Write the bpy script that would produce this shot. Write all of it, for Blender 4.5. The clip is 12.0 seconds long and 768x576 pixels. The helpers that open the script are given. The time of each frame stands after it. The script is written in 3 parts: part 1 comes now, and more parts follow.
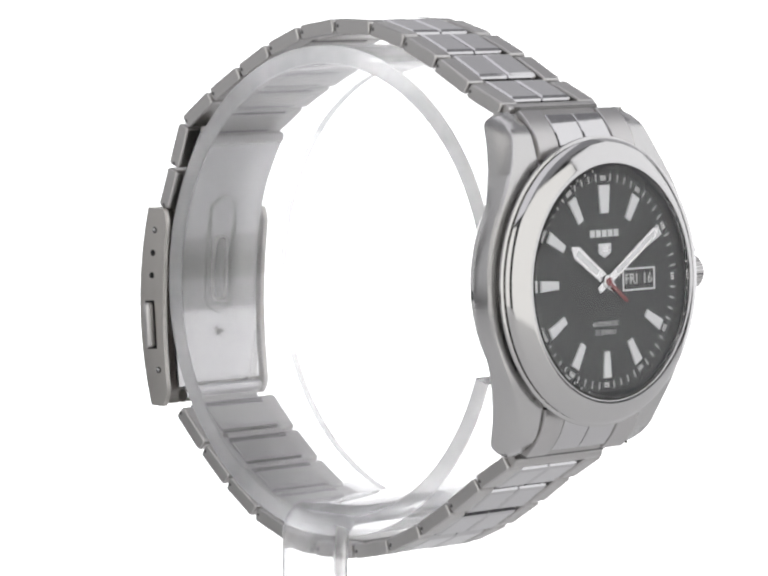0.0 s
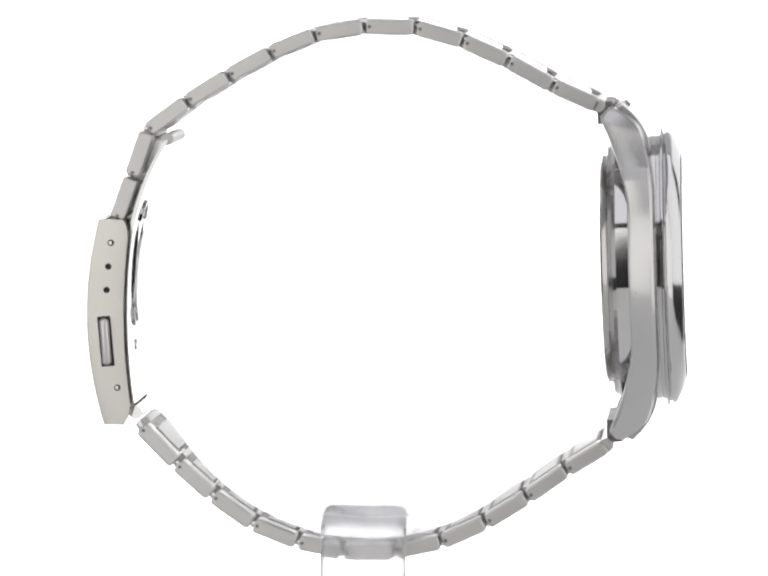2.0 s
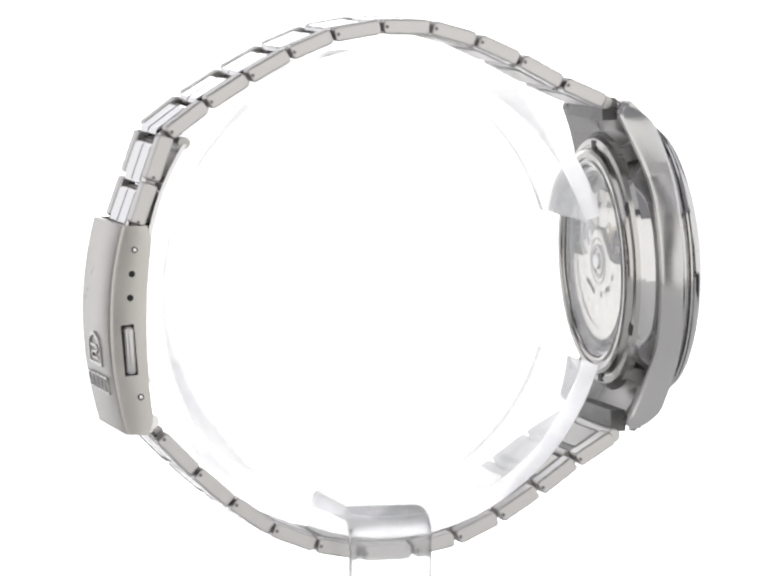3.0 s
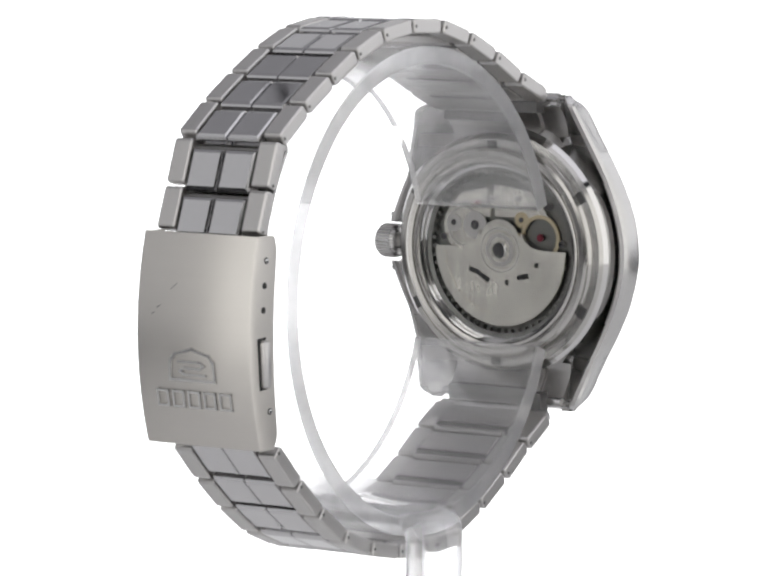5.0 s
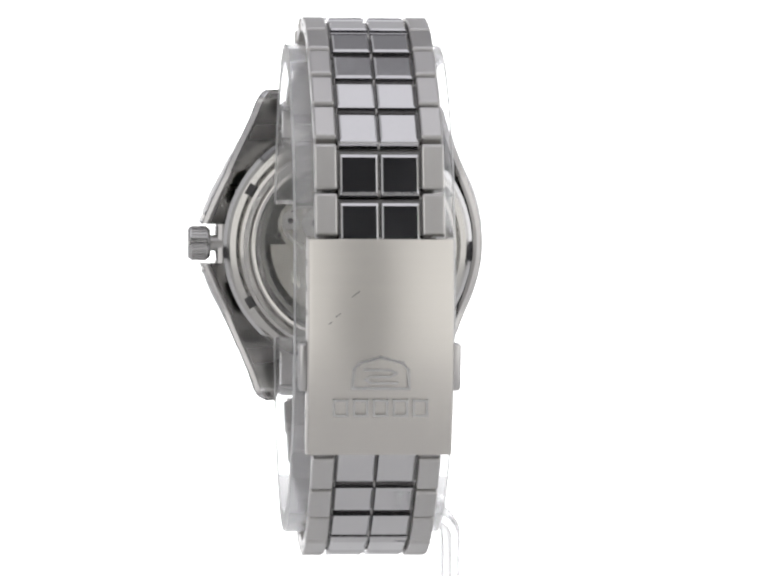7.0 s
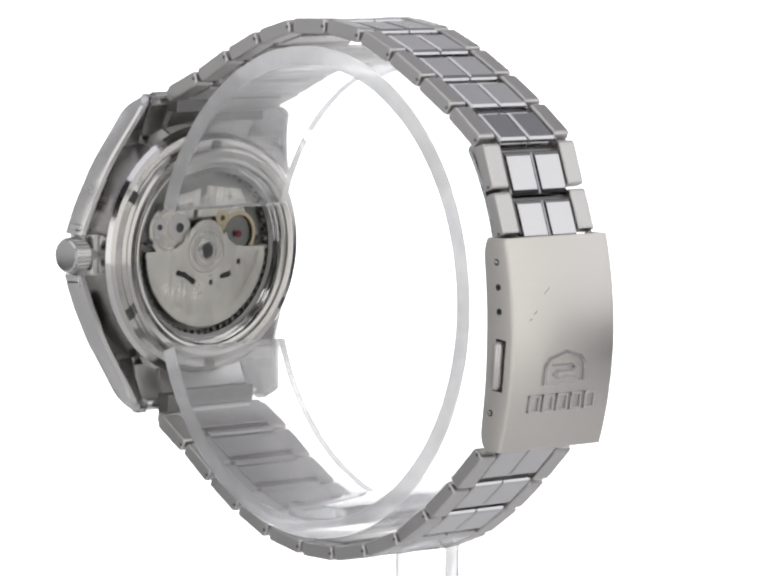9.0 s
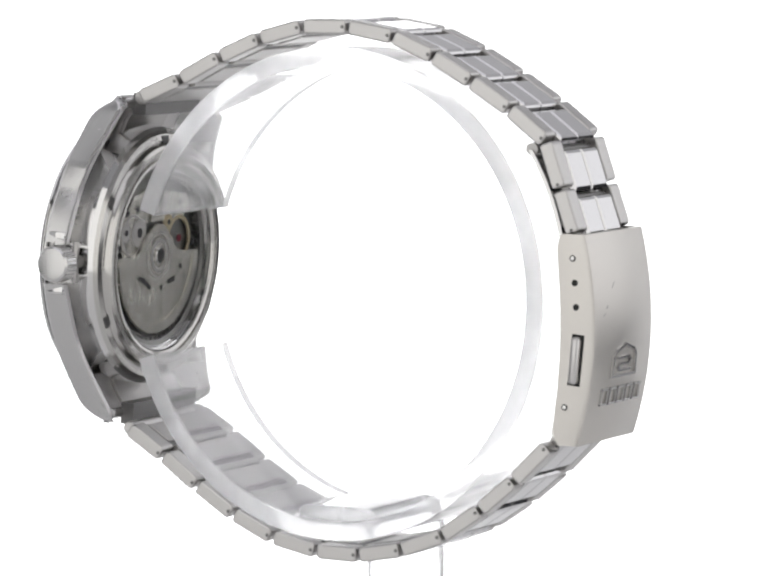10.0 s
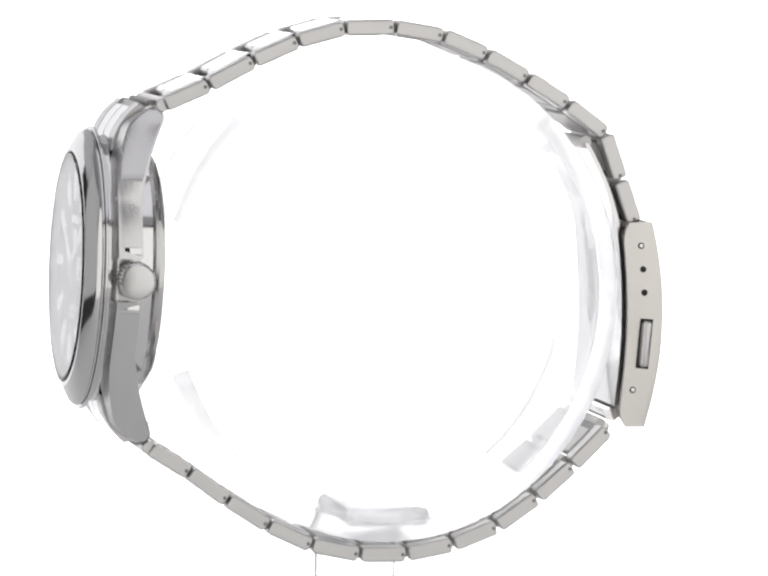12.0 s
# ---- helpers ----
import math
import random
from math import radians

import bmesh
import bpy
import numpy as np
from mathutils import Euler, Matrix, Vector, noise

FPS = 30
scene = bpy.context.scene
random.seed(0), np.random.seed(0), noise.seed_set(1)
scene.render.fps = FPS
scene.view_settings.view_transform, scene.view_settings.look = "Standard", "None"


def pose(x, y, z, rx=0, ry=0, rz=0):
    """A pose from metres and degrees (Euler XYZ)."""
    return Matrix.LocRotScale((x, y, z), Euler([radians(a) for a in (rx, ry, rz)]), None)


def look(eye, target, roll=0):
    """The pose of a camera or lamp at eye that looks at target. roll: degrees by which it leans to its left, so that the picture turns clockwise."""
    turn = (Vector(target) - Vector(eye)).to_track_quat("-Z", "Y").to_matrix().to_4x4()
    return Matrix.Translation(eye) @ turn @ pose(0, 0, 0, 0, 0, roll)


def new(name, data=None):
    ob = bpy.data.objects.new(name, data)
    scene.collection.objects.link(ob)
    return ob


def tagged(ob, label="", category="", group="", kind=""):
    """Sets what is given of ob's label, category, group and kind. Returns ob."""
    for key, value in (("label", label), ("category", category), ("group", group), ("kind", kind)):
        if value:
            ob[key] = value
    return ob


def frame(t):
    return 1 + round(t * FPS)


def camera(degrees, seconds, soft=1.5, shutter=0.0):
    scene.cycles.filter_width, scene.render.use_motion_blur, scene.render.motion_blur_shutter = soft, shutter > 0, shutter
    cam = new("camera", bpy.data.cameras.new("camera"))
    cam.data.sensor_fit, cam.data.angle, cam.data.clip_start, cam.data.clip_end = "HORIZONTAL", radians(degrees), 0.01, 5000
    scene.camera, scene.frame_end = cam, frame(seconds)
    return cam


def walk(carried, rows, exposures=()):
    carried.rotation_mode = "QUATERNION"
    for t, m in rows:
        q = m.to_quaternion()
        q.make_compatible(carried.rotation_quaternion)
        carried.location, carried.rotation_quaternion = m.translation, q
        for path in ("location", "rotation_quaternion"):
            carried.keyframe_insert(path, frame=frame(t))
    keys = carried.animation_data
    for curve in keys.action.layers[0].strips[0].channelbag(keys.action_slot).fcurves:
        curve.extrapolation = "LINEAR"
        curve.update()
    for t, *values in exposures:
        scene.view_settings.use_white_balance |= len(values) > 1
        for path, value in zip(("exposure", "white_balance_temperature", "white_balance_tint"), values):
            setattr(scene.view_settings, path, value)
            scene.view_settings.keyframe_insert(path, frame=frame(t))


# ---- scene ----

MM = 0.001
TILT = radians(4.987)
DIST = 0.5931

cam = camera(9.626, 12.0, soft=2.5)
EYE = (0.00149, -DIST * math.cos(TILT), DIST * math.sin(TILT))
AIM = (0.00149, 0.0, 0.0)
walk(cam, [(0.0, look(EYE, AIM, 0.448)), (12.0, look(EYE, AIM, 0.448))],
     exposures=[(0.0, 0.0, 6500, 10), (12.0, 0.0, 6500, 10)])


def turn_at(t):
    """Degrees by which the turntable has turned at t seconds."""
    return -0.68 + 19.7125 * (t - 2.2)


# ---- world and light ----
# Glow strengths, matched to what the steel and crystal reflect.
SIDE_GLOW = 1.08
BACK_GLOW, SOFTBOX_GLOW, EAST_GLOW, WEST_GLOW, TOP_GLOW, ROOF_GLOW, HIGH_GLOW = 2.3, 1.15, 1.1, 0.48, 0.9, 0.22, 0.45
world = bpy.data.worlds.new("studio")
scene.world = world
world.use_nodes = True
world.node_tree.nodes["Background"].inputs[0].default_value = (0.9, 0.92, 1.0, 1)
world.node_tree.nodes["Background"].inputs[1].default_value = 0.10


# ---- materials ----
def material(name, colour, rough=0.5, metal=0.0, grain=None, grain_scale=(1, 1, 1), bump=0.0, vary=0.06, rough_vary=0.05, glow=0.0,
             transmission=0.0, ior=1.5, aniso=0.0, blotch=150.0):
    """A surface with colour and gloss that vary at two scales; grain stretches the fine noise, bump is its relief."""
    m = bpy.data.materials.new(name)
    m.use_nodes = True
    n, link = m.node_tree.nodes, m.node_tree.links
    p = n["Principled BSDF"]
    p.inputs["Metallic"].default_value = metal
    p.inputs["Roughness"].default_value = rough
    p.inputs["IOR"].default_value = ior
    p.inputs["Transmission Weight"].default_value = transmission
    p.inputs["Anisotropic"].default_value = aniso
    p.inputs["Base Color"].default_value = (*colour, 1)
    if glow:
        p.inputs["Emission Color"].default_value = (*colour, 1)
        p.inputs["Base Color"].default_value = (*[c * 0.12 for c in colour], 1)
        p.inputs["Specular IOR Level"].default_value = 0.1
        p.inputs["Emission Strength"].default_value = glow
    if grain:
        co = n.new("ShaderNodeTexCoord")
        mp = n.new("ShaderNodeMapping")
        mp.inputs["Scale"].default_value = grain_scale
        fine = n.new("ShaderNodeTexNoise")
        fine.inputs["Scale"].default_value = grain
        fine.inputs["Detail"].default_value = 3
        wide = n.new("ShaderNodeTexNoise")
        wide.inputs["Scale"].default_value = blotch
        wide.inputs["Detail"].default_value = 2
        info = n.new("ShaderNodeObjectInfo")
        shift = n.new("ShaderNodeVectorMath")
        shift.operation = "ADD"
        link.new(co.outputs["Object"], shift.inputs[0])
        link.new(info.outputs["Random"], shift.inputs[1])
        link.new(shift.outputs[0], mp.inputs["Vector"])
        link.new(mp.outputs[0], fine.inputs["Vector"])
        link.new(shift.outputs[0], wide.inputs["Vector"])
        add = n.new("ShaderNodeMath")
        add.operation = "ADD"
        link.new(fine.outputs["Fac"], add.inputs[0])
        link.new(wide.outputs["Fac"], add.inputs[1])
        ramp = n.new("ShaderNodeMapRange")
        ramp.inputs["From Min"].default_value, ramp.inputs["From Max"].default_value = 0.6, 1.4
        ramp.inputs["To Min"].default_value, ramp.inputs["To Max"].default_value = rough - rough_vary, rough + rough_vary
        link.new(add.outputs[0], ramp.inputs["Value"])
        link.new(ramp.outputs[0], p.inputs["Roughness"])
        mix = n.new("ShaderNodeMix")
        mix.data_type = "RGBA"
        mix.inputs[6].default_value = (*[c * (1 - vary) for c in colour], 1)
        mix.inputs[7].default_value = (*[min(1, c * (1 + vary)) for c in colour], 1)
        half = n.new("ShaderNodeMath")
        half.operation = "MULTIPLY"
        half.inputs[1].default_value = 0.5
        link.new(add.outputs[0], half.inputs[0])
        link.new(half.outputs[0], mix.inputs[0])
        link.new(mix.outputs[2], p.inputs["Base Color"])
        if bump:
            b = n.new("ShaderNodeBump")
            b.inputs["Strength"].default_value = bump
            b.inputs["Distance"].default_value = 0.00002
            link.new(fine.outputs["Fac"], b.inputs["Height"])
            link.new(b.outputs[0], p.inputs["Normal"])
    return m


BRUSHED = material("brushed_steel", (0.56, 0.55, 0.54), 0.32, 1, grain=5000, grain_scale=(0.04, 1, 1), bump=0.03, vary=0.04, rough_vary=0.04)
BRUSHED_CASE = material("brushed_case_steel", (0.56, 0.55, 0.545), 0.30, 1, grain=6000, grain_scale=(1, 1, 0.03), bump=0.02, vary=0.025, rough_vary=0.02)
BRUSHED_CLASP = material("brushed_clasp_steel", (0.60, 0.58, 0.55), 0.35, 1, grain=2600, grain_scale=(1, 0.012, 1), bump=0.05, vary=0.05, rough_vary=0.05)
POLISHED_CASE = material("polished_case_steel", (0.58, 0.575, 0.57), 0.25, 1, grain=900, bump=0.03, vary=0.03, rough_vary=0.03)
PLATE = material("polished_link_steel", (0.62, 0.615, 0.62), 0.05, 1, grain=1500, bump=0.03, vary=0.03, rough_vary=0.03)
POLISHED = material("polished_steel", (0.66, 0.655, 0.65), 0.07, 1, grain=900, bump=0.03, vary=0.03, rough_vary=0.03)
BEZEL_STEEL = material("polished_bezel_steel", (0.6, 0.595, 0.59), 0.09, 1, grain=900, bump=0.02, vary=0.03, rough_vary=0.03)
BACK_STEEL = material("case_back_steel", (0.52, 0.51, 0.49), 0.16, 1, grain=1300, bump=0.08, vary=0.06, rough_vary=0.05)
SATIN_INNER = material("satin_inner_steel", (0.50, 0.49, 0.48), 0.38, 1, grain=1800, bump=0.2, rough_vary=0.08)
# Darkened so gaps between links read as shaded; pins and scratches use it too.
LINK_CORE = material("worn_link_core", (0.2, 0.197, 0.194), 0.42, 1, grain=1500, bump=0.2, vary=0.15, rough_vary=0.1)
DARK_GAP = material("shadowed_steel", (0.10, 0.10, 0.10), 0.5, 0.8, grain=900)
HOLE = material("pin_hole_black", (0.01, 0.01, 0.01), 0.7)
DIAL_BLACK = material("dial_black", (0.066, 0.068, 0.069), 0.8, 0, grain=400, vary=0.06)
DIAL_BLACK.node_tree.nodes["Principled BSDF"].inputs["Specular IOR Level"].default_value = 0.03
LUME = material("lume_white", (0.86, 0.87, 0.88), 0.5, 0, grain=2000, vary=0.05)
PRINT = material("dial_print_white", (0.75, 0.75, 0.75), 0.6)
RED = material("seconds_red", (0.26, 0.06, 0.065), 0.4)
ROTOR = material("rotor_silver", (0.78, 0.76, 0.70), 0.24, 1, grain=1500, grain_scale=(1, 1, 0.1), bump=0.04, rough_vary=0.05)
MOVEMENT = material("movement_plate", (0.19, 0.19, 0.18), 0.38, 1, grain=1200, bump=0.3, vary=0.2)
BRASS = material("brass_gear", (0.52, 0.45, 0.31), 0.3, 1, grain=900)
JEWEL = material("ruby_jewel", (0.22, 0.05, 0.07), 0.1)
INK = material("engraving_ink", (0.02, 0.02, 0.02), 0.6)
CRYSTAL = material("crystal_glass", (1, 1, 1), 0.0, 0, transmission=1.0, ior=1.3)


def clear_plastic(name, rough, haze, straight=0.0):
    """Clear cast acrylic that bends and guides the light, with a little milky haze that stands in for glare; straight:
    the share of light that passes unbent.
    """
    m = bpy.data.materials.new(name)
    m.use_nodes = True
    n, link = m.node_tree.nodes, m.node_tree.links
    n.remove(n["Principled BSDF"])
    clear, milk = n.new("ShaderNodeBsdfGlass"), n.new("ShaderNodeBsdfTranslucent")
    clear.inputs["Color"].default_value = (0.995, 0.995, 1.0, 1)
    clear.inputs["IOR"].default_value = 1.49
    milk.inputs["Color"].default_value = (1.0, 1.0, 1.0, 1)
    co, noise_tex, ramp, gloss = n.new("ShaderNodeTexCoord"), n.new("ShaderNodeTexNoise"), n.new("ShaderNodeMapRange"), n.new("ShaderNodeMapRange")
    noise_tex.inputs["Scale"].default_value = 140
    noise_tex.inputs["Detail"].default_value = 3
    for node, value in ((ramp, haze), (gloss, rough)):
        node.inputs["From Min"].default_value, node.inputs["From Max"].default_value = 0.35, 0.7
        node.inputs["To Min"].default_value, node.inputs["To Max"].default_value = value * 0.8, value * 1.2
        link.new(noise_tex.outputs["Fac"], node.inputs["Value"])
    link.new(co.outputs["Object"], noise_tex.inputs["Vector"])
    link.new(gloss.outputs[0], clear.inputs["Roughness"])
    unbent, body, hazy = n.new("ShaderNodeBsdfTransparent"), n.new("ShaderNodeMixShader"), n.new("ShaderNodeMixShader")
    body.inputs[0].default_value = straight
    link.new(clear.outputs[0], body.inputs[1])
    link.new(unbent.outputs[0], body.inputs[2])
    link.new(ramp.outputs[0], hazy.inputs[0])
    link.new(body.outputs[0], hazy.inputs[1])
    link.new(milk.outputs[0], hazy.inputs[2])
    link.new(hazy.outputs[0], n["Material Output"].inputs[0])
    return m


ACRYLIC = clear_plastic("clear_acrylic", 0.02, 0.065, 0.15)
ACRYLIC_BLOCK = clear_plastic("clear_acrylic_block", 0.02, 0.08, 0.2)
# The matt edge's extra haze also stands in for light guided to it.
FROSTED = clear_plastic("sawn_acrylic_edge", 0.35, 0.36, 0.9)
# Backdrop lighting put in as glow; the dimmer copy paints its falloff sideways.
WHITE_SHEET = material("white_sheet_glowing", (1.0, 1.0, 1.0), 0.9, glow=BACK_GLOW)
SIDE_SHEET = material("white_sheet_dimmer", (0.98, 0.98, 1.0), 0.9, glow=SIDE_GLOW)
SOFT_FABRIC = material("softbox_fabric", (1.0, 0.99, 0.97), 0.9, glow=SOFTBOX_GLOW)
# One white sheet at two strengths, its side lighting put into the glow.
EAST_GLOW_SHEET = material("tent_side_fabric_bright", (0.98, 0.98, 1.0), 0.9, glow=EAST_GLOW)
WEST_GLOW_SHEET = material("tent_side_fabric_dim", (0.98, 0.98, 1.0), 0.9, glow=WEST_GLOW)
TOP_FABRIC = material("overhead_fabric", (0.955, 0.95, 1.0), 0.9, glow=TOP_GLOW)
# Dimmer copies of the overhead sheet, their weaker light put into the glow.
ROOF_GLOW_SHEET = material("tent_roof_fabric", (0.955, 0.95, 1.0), 0.9, glow=ROOF_GLOW)
HIGH_GLOW_SHEET = material("tent_rear_fabric", (0.97, 0.965, 1.0), 0.9, glow=HIGH_GLOW)
ROOM_GREY = material("studio_wall_paint", (0.22, 0.22, 0.23), 0.9, grain=20, vary=0.08, blotch=3)
FLOOR_GREY = material("studio_floor_paint", (0.45, 0.45, 0.46), 0.8, grain=30, vary=0.08, blotch=3)
TURNTABLE_WHITE = material("turntable_white", (0.78, 0.78, 0.78), 0.5, grain=200, vary=0.03)
DULL_BLACK = material("black_cloth", (0.015, 0.015, 0.015), 0.9, grain=300, vary=0.2)


# ---- mesh helpers: all lengths in millimetres ----
def part(name, bm, mat, parent=None, label="", smooth=False, m=None, second=None):
    """Link a bmesh, in millimetres, as one mesh object under parent. second: a finish for faces of index 1."""
    bmesh.ops.recalc_face_normals(bm, faces=bm.faces)
    for v in bm.verts:
        v.co *= MM
    me = bpy.data.meshes.new(name)
    bm.to_mesh(me)
    bm.free()
    me.materials.append(mat)
    if second:
        me.materials.append(second)
    if smooth:
        me.shade_smooth()
        me.set_sharp_from_angle(angle=radians(32))
    ob = new(name, me)
    if parent == "head":
        parent, m = watch, HEAD @ (m or Matrix())
    ob.parent = parent
    if m is not None:
        ob.matrix_basis = m
    if label:
        ob["label"] = label
    return ob


def again(ob, parent, m=None):
    """Another object on the same mesh."""
    other = new(ob.name.split(".")[0], ob.data)
    other.parent = parent
    if m is not None:
        other.matrix_basis = m
    if "label" in ob:
        other["label"] = ob["label"]
    return other


def at(x, y, z, rx=0, ry=0, rz=0):
    return pose(x * MM, y * MM, z * MM, rx, ry, rz)


def box(x0, x1, y0, y1, z0, z1, bevel=0.0, segments=2, bm=None):
    made = bmesh.ops.create_cube(bm, size=1)["verts"] if bm else None
    b = bm or bmesh.new()
    if made is None:
        made = bmesh.ops.create_cube(b, size=1)["verts"]
    for v in made:
        v.co = ((x0 + x1) / 2 + v.co.x * (x1 - x0), (y0 + y1) / 2 + v.co.y * (y1 - y0), (z0 + z1) / 2 + v.co.z * (z1 - z0))
    if bevel:
        edges = {e for v in made for e in v.link_edges}
        bmesh.ops.bevel(b, geom=list(edges), offset=bevel, segments=segments, profile=0.5, affect="EDGES")
    return b


def revolve(profile, steps=96, closed=True):
    """Turn (r, h) pairs about the x axis of the watch head: h along x, r outwards."""
    bm = bmesh.new()
    rings = []
    for r, h in profile:
        if r < 1e-6:
            rings.append([bm.verts.new((h, 0, 0))])
        else:
            rings.append([bm.verts.new((h, r * math.cos(2 * math.pi * k / steps), r * math.sin(2 * math.pi * k / steps))) for k in range(steps)])
    pairs = list(zip(rings, rings[1:])) + ([(rings[-1], rings[0])] if closed else [])
    for a, b in pairs:
        for k in range(steps):
            j = (k + 1) % steps
            if len(a) == 1 and len(b) == 1:
                continue
            if len(a) == 1:
                bm.faces.new((a[0], b[k], b[j]))
            elif len(b) == 1:
                bm.faces.new((a[k], b[0], a[j]))
            else:
                bm.faces.new((a[k], b[k], b[j], a[j]))
    return bm


def loft(sections, caps=True, closed=True):
    """Join equal loops of points one after another."""
    bm = bmesh.new()
    loops = [[bm.verts.new(p) for p in s] for s in sections]
    n = len(loops[0])
    for a, b in zip(loops, loops[1:]):
        for k in range(n if closed else n - 1):
            j = (k + 1) % n
            bm.faces.new((a[k], b[k], b[j], a[j]))
    if caps:
        bm.faces.new(loops[0])
        bm.faces.new(list(reversed(loops[-1])))
    return bm


def slab(outline, h0, h1, bevel=0.0):
    """A plate over a (y, z) outline, from x = h0 to h1."""
    bm = bmesh.new()
    low = [bm.verts.new((h0, a, b)) for a, b in outline]
    top = [bm.verts.new((h1, a, b)) for a, b in outline]
    n = len(outline)
    bm.faces.new(low)
    face = bm.faces.new(list(reversed(top)))
    for k in range(n):
        bm.faces.new((low[k], top[k], top[(k + 1) % n], low[(k + 1) % n]))
    if bevel:
        bmesh.ops.bevel(bm, geom=list(face.edges), offset=bevel, segments=2, profile=0.5, affect="EDGES")
    return bm


def put_into(bm, other):
    """Add the mesh of other to bm."""
    me = bpy.data.meshes.new("scratch")
    other.to_mesh(me)
    other.free()
    bm.from_mesh(me)
    bpy.data.meshes.remove(me)
    return bm


def turned(bm, m):
    bmesh.ops.transform(bm, matrix=m, verts=bm.verts)
    return bm


def words(text, size, name, mat, parent, m, label, depth=0.02):
    """Lettering in the built-in font, size in millimetres, as a mesh."""
    cu = bpy.data.curves.new(name, "FONT")
    cu.body, cu.size, cu.extrude, cu.align_x, cu.align_y = text, size * MM, depth * MM, "CENTER", "CENTER"
    cu.resolution_u = 2
    ob = new("scratch", cu)
    me = bpy.data.meshes.new_from_object(ob.evaluated_get(bpy.context.evaluated_depsgraph_get()))
    bpy.data.objects.remove(ob)
    bpy.data.curves.remove(cu)
    me.materials.clear()
    me.materials.append(mat)
    out = new(name, me)
    out.parent, out.matrix_basis = parent, m
    out["label"] = label
    return out


# ---- the studio round the turntable ----
def sheet(name, mat, azimuths, radius, z0, z1, thick=6.0, label="", steps=24):
    """A curved upright sheet round the turntable between two azimuths, in degrees."""
    secs = []
    for k in range(steps + 1):
        a = radians(azimuths[0] + (azimuths[1] - azimuths[0]) * k / steps)
        c, s = math.cos(a), math.sin(a)
        secs.append([(c * r, s * r, z) for r, z in ((radius, z0), (radius + thick, z0), (radius + thick, z1), (radius, z1))])
    return tagged(part(name, loft(secs), mat), label, name.split("_")[0], kind="structure")


# Dimmer side sheets put the backdrop's falloff into a separate glow.
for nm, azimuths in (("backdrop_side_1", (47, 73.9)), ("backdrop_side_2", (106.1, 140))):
    sheet(nm, SIDE_SHEET, azimuths, 620, -420, 180, label="unseen side of the white backdrop, its falloff set as a dimmer glow")
sheet("backdrop", WHITE_SHEET, (74, 106), 620, -420, 180, label="white seamless backdrop behind the turntable, its lighting set as glow")
# Added above the backdrop so tilted plates reflect a weaker glow.
sheet("rear_fabric", HIGH_GLOW_SHEET, (43, 151), 622, 184, 596, label="unseen dim glowing sheet added above the backdrop")
# Added glowing sheets out of view, so the steel reflects light there.
sheet("side_fabric_1", EAST_GLOW_SHEET, (-9, 42), 630, -45, 560, label="unseen glowing sheet added beside the turntable")
sheet("side_fabric_2", WEST_GLOW_SHEET, (152, 203), 630, -75, 560, label="unseen glowing sheet added beside the turntable")
sheet("softbox_fabric_1", SOFT_FABRIC, (206, 263.5), 700, -330, 560, label="white softbox front beside the camera")
sheet("softbox_fabric_2", SOFT_FABRIC, (281, 350), 700, -330, 560, label="white softbox front beside the camera")
# Black sheet out of view, added so the steel reflects a dark stripe.
sheet("camera_cloth", DULL_BLACK, (261, 284), 900, -420, 560, label="unseen black sheet added behind the camera as a dark reflection")
# Overhead and roof panels are unseen, their glow set from the steel's reflections.
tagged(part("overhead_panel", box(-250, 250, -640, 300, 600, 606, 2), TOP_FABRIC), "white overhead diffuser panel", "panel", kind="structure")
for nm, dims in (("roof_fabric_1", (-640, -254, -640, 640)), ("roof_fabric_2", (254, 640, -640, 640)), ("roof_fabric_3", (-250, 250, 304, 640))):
    tagged(part(nm, box(*dims, 600, 606, 2), ROOF_GLOW_SHEET), "unseen dim glowing sheet added beside the overhead panel", "fabric", kind="structure")
for nm, dims in (("wall_north", (-1500, 1500, 1500, 1560, -700, 1500)), ("wall_south", (-1500, 1500, -1560, -1500, -700, 1500)),
                 ("wall_east", (1500, 1560, -1500, 1500, -700, 1500)), ("wall_west", (-1560, -1500, -1500, 1500, -700, 1500))):
    tagged(part(nm, box(*dims), ROOM_GREY), "plain grey painted studio wall", "wall", kind="structure")
tagged(part("ceiling", box(-1560, 1560, -1560, 1560, 1500, 1560), ROOM_GREY), "plain grey studio ceiling", "ceiling", kind="structure")
tagged(part("floor", box(-1560, 1560, -1560, 1560, -760, -700), FLOOR_GREY), "plain grey studio floor", "floor", kind="structure")


# ---- display stand: clear acrylic ring on a post ----
stand = new("watch_stand")
tagged(stand, "clear acrylic C-shaped watch stand on an upright post", "stand")
RING_X, RING_Z, RING_LOW, RING_HIGH = 29.8, 31.7, -8.4, 11.6


def c_ring(loop):
    """Sweep a (depth, y) loop along the open cuff."""
    secs = []
    for k in range(97):
        a = radians(18 + 324 * k / 96)
        c, s = math.cos(a), math.sin(a)
        secs.append([((RING_X - d) * c, y, (RING_Z - d) * s) for d, y in loop])
    return loft(secs)


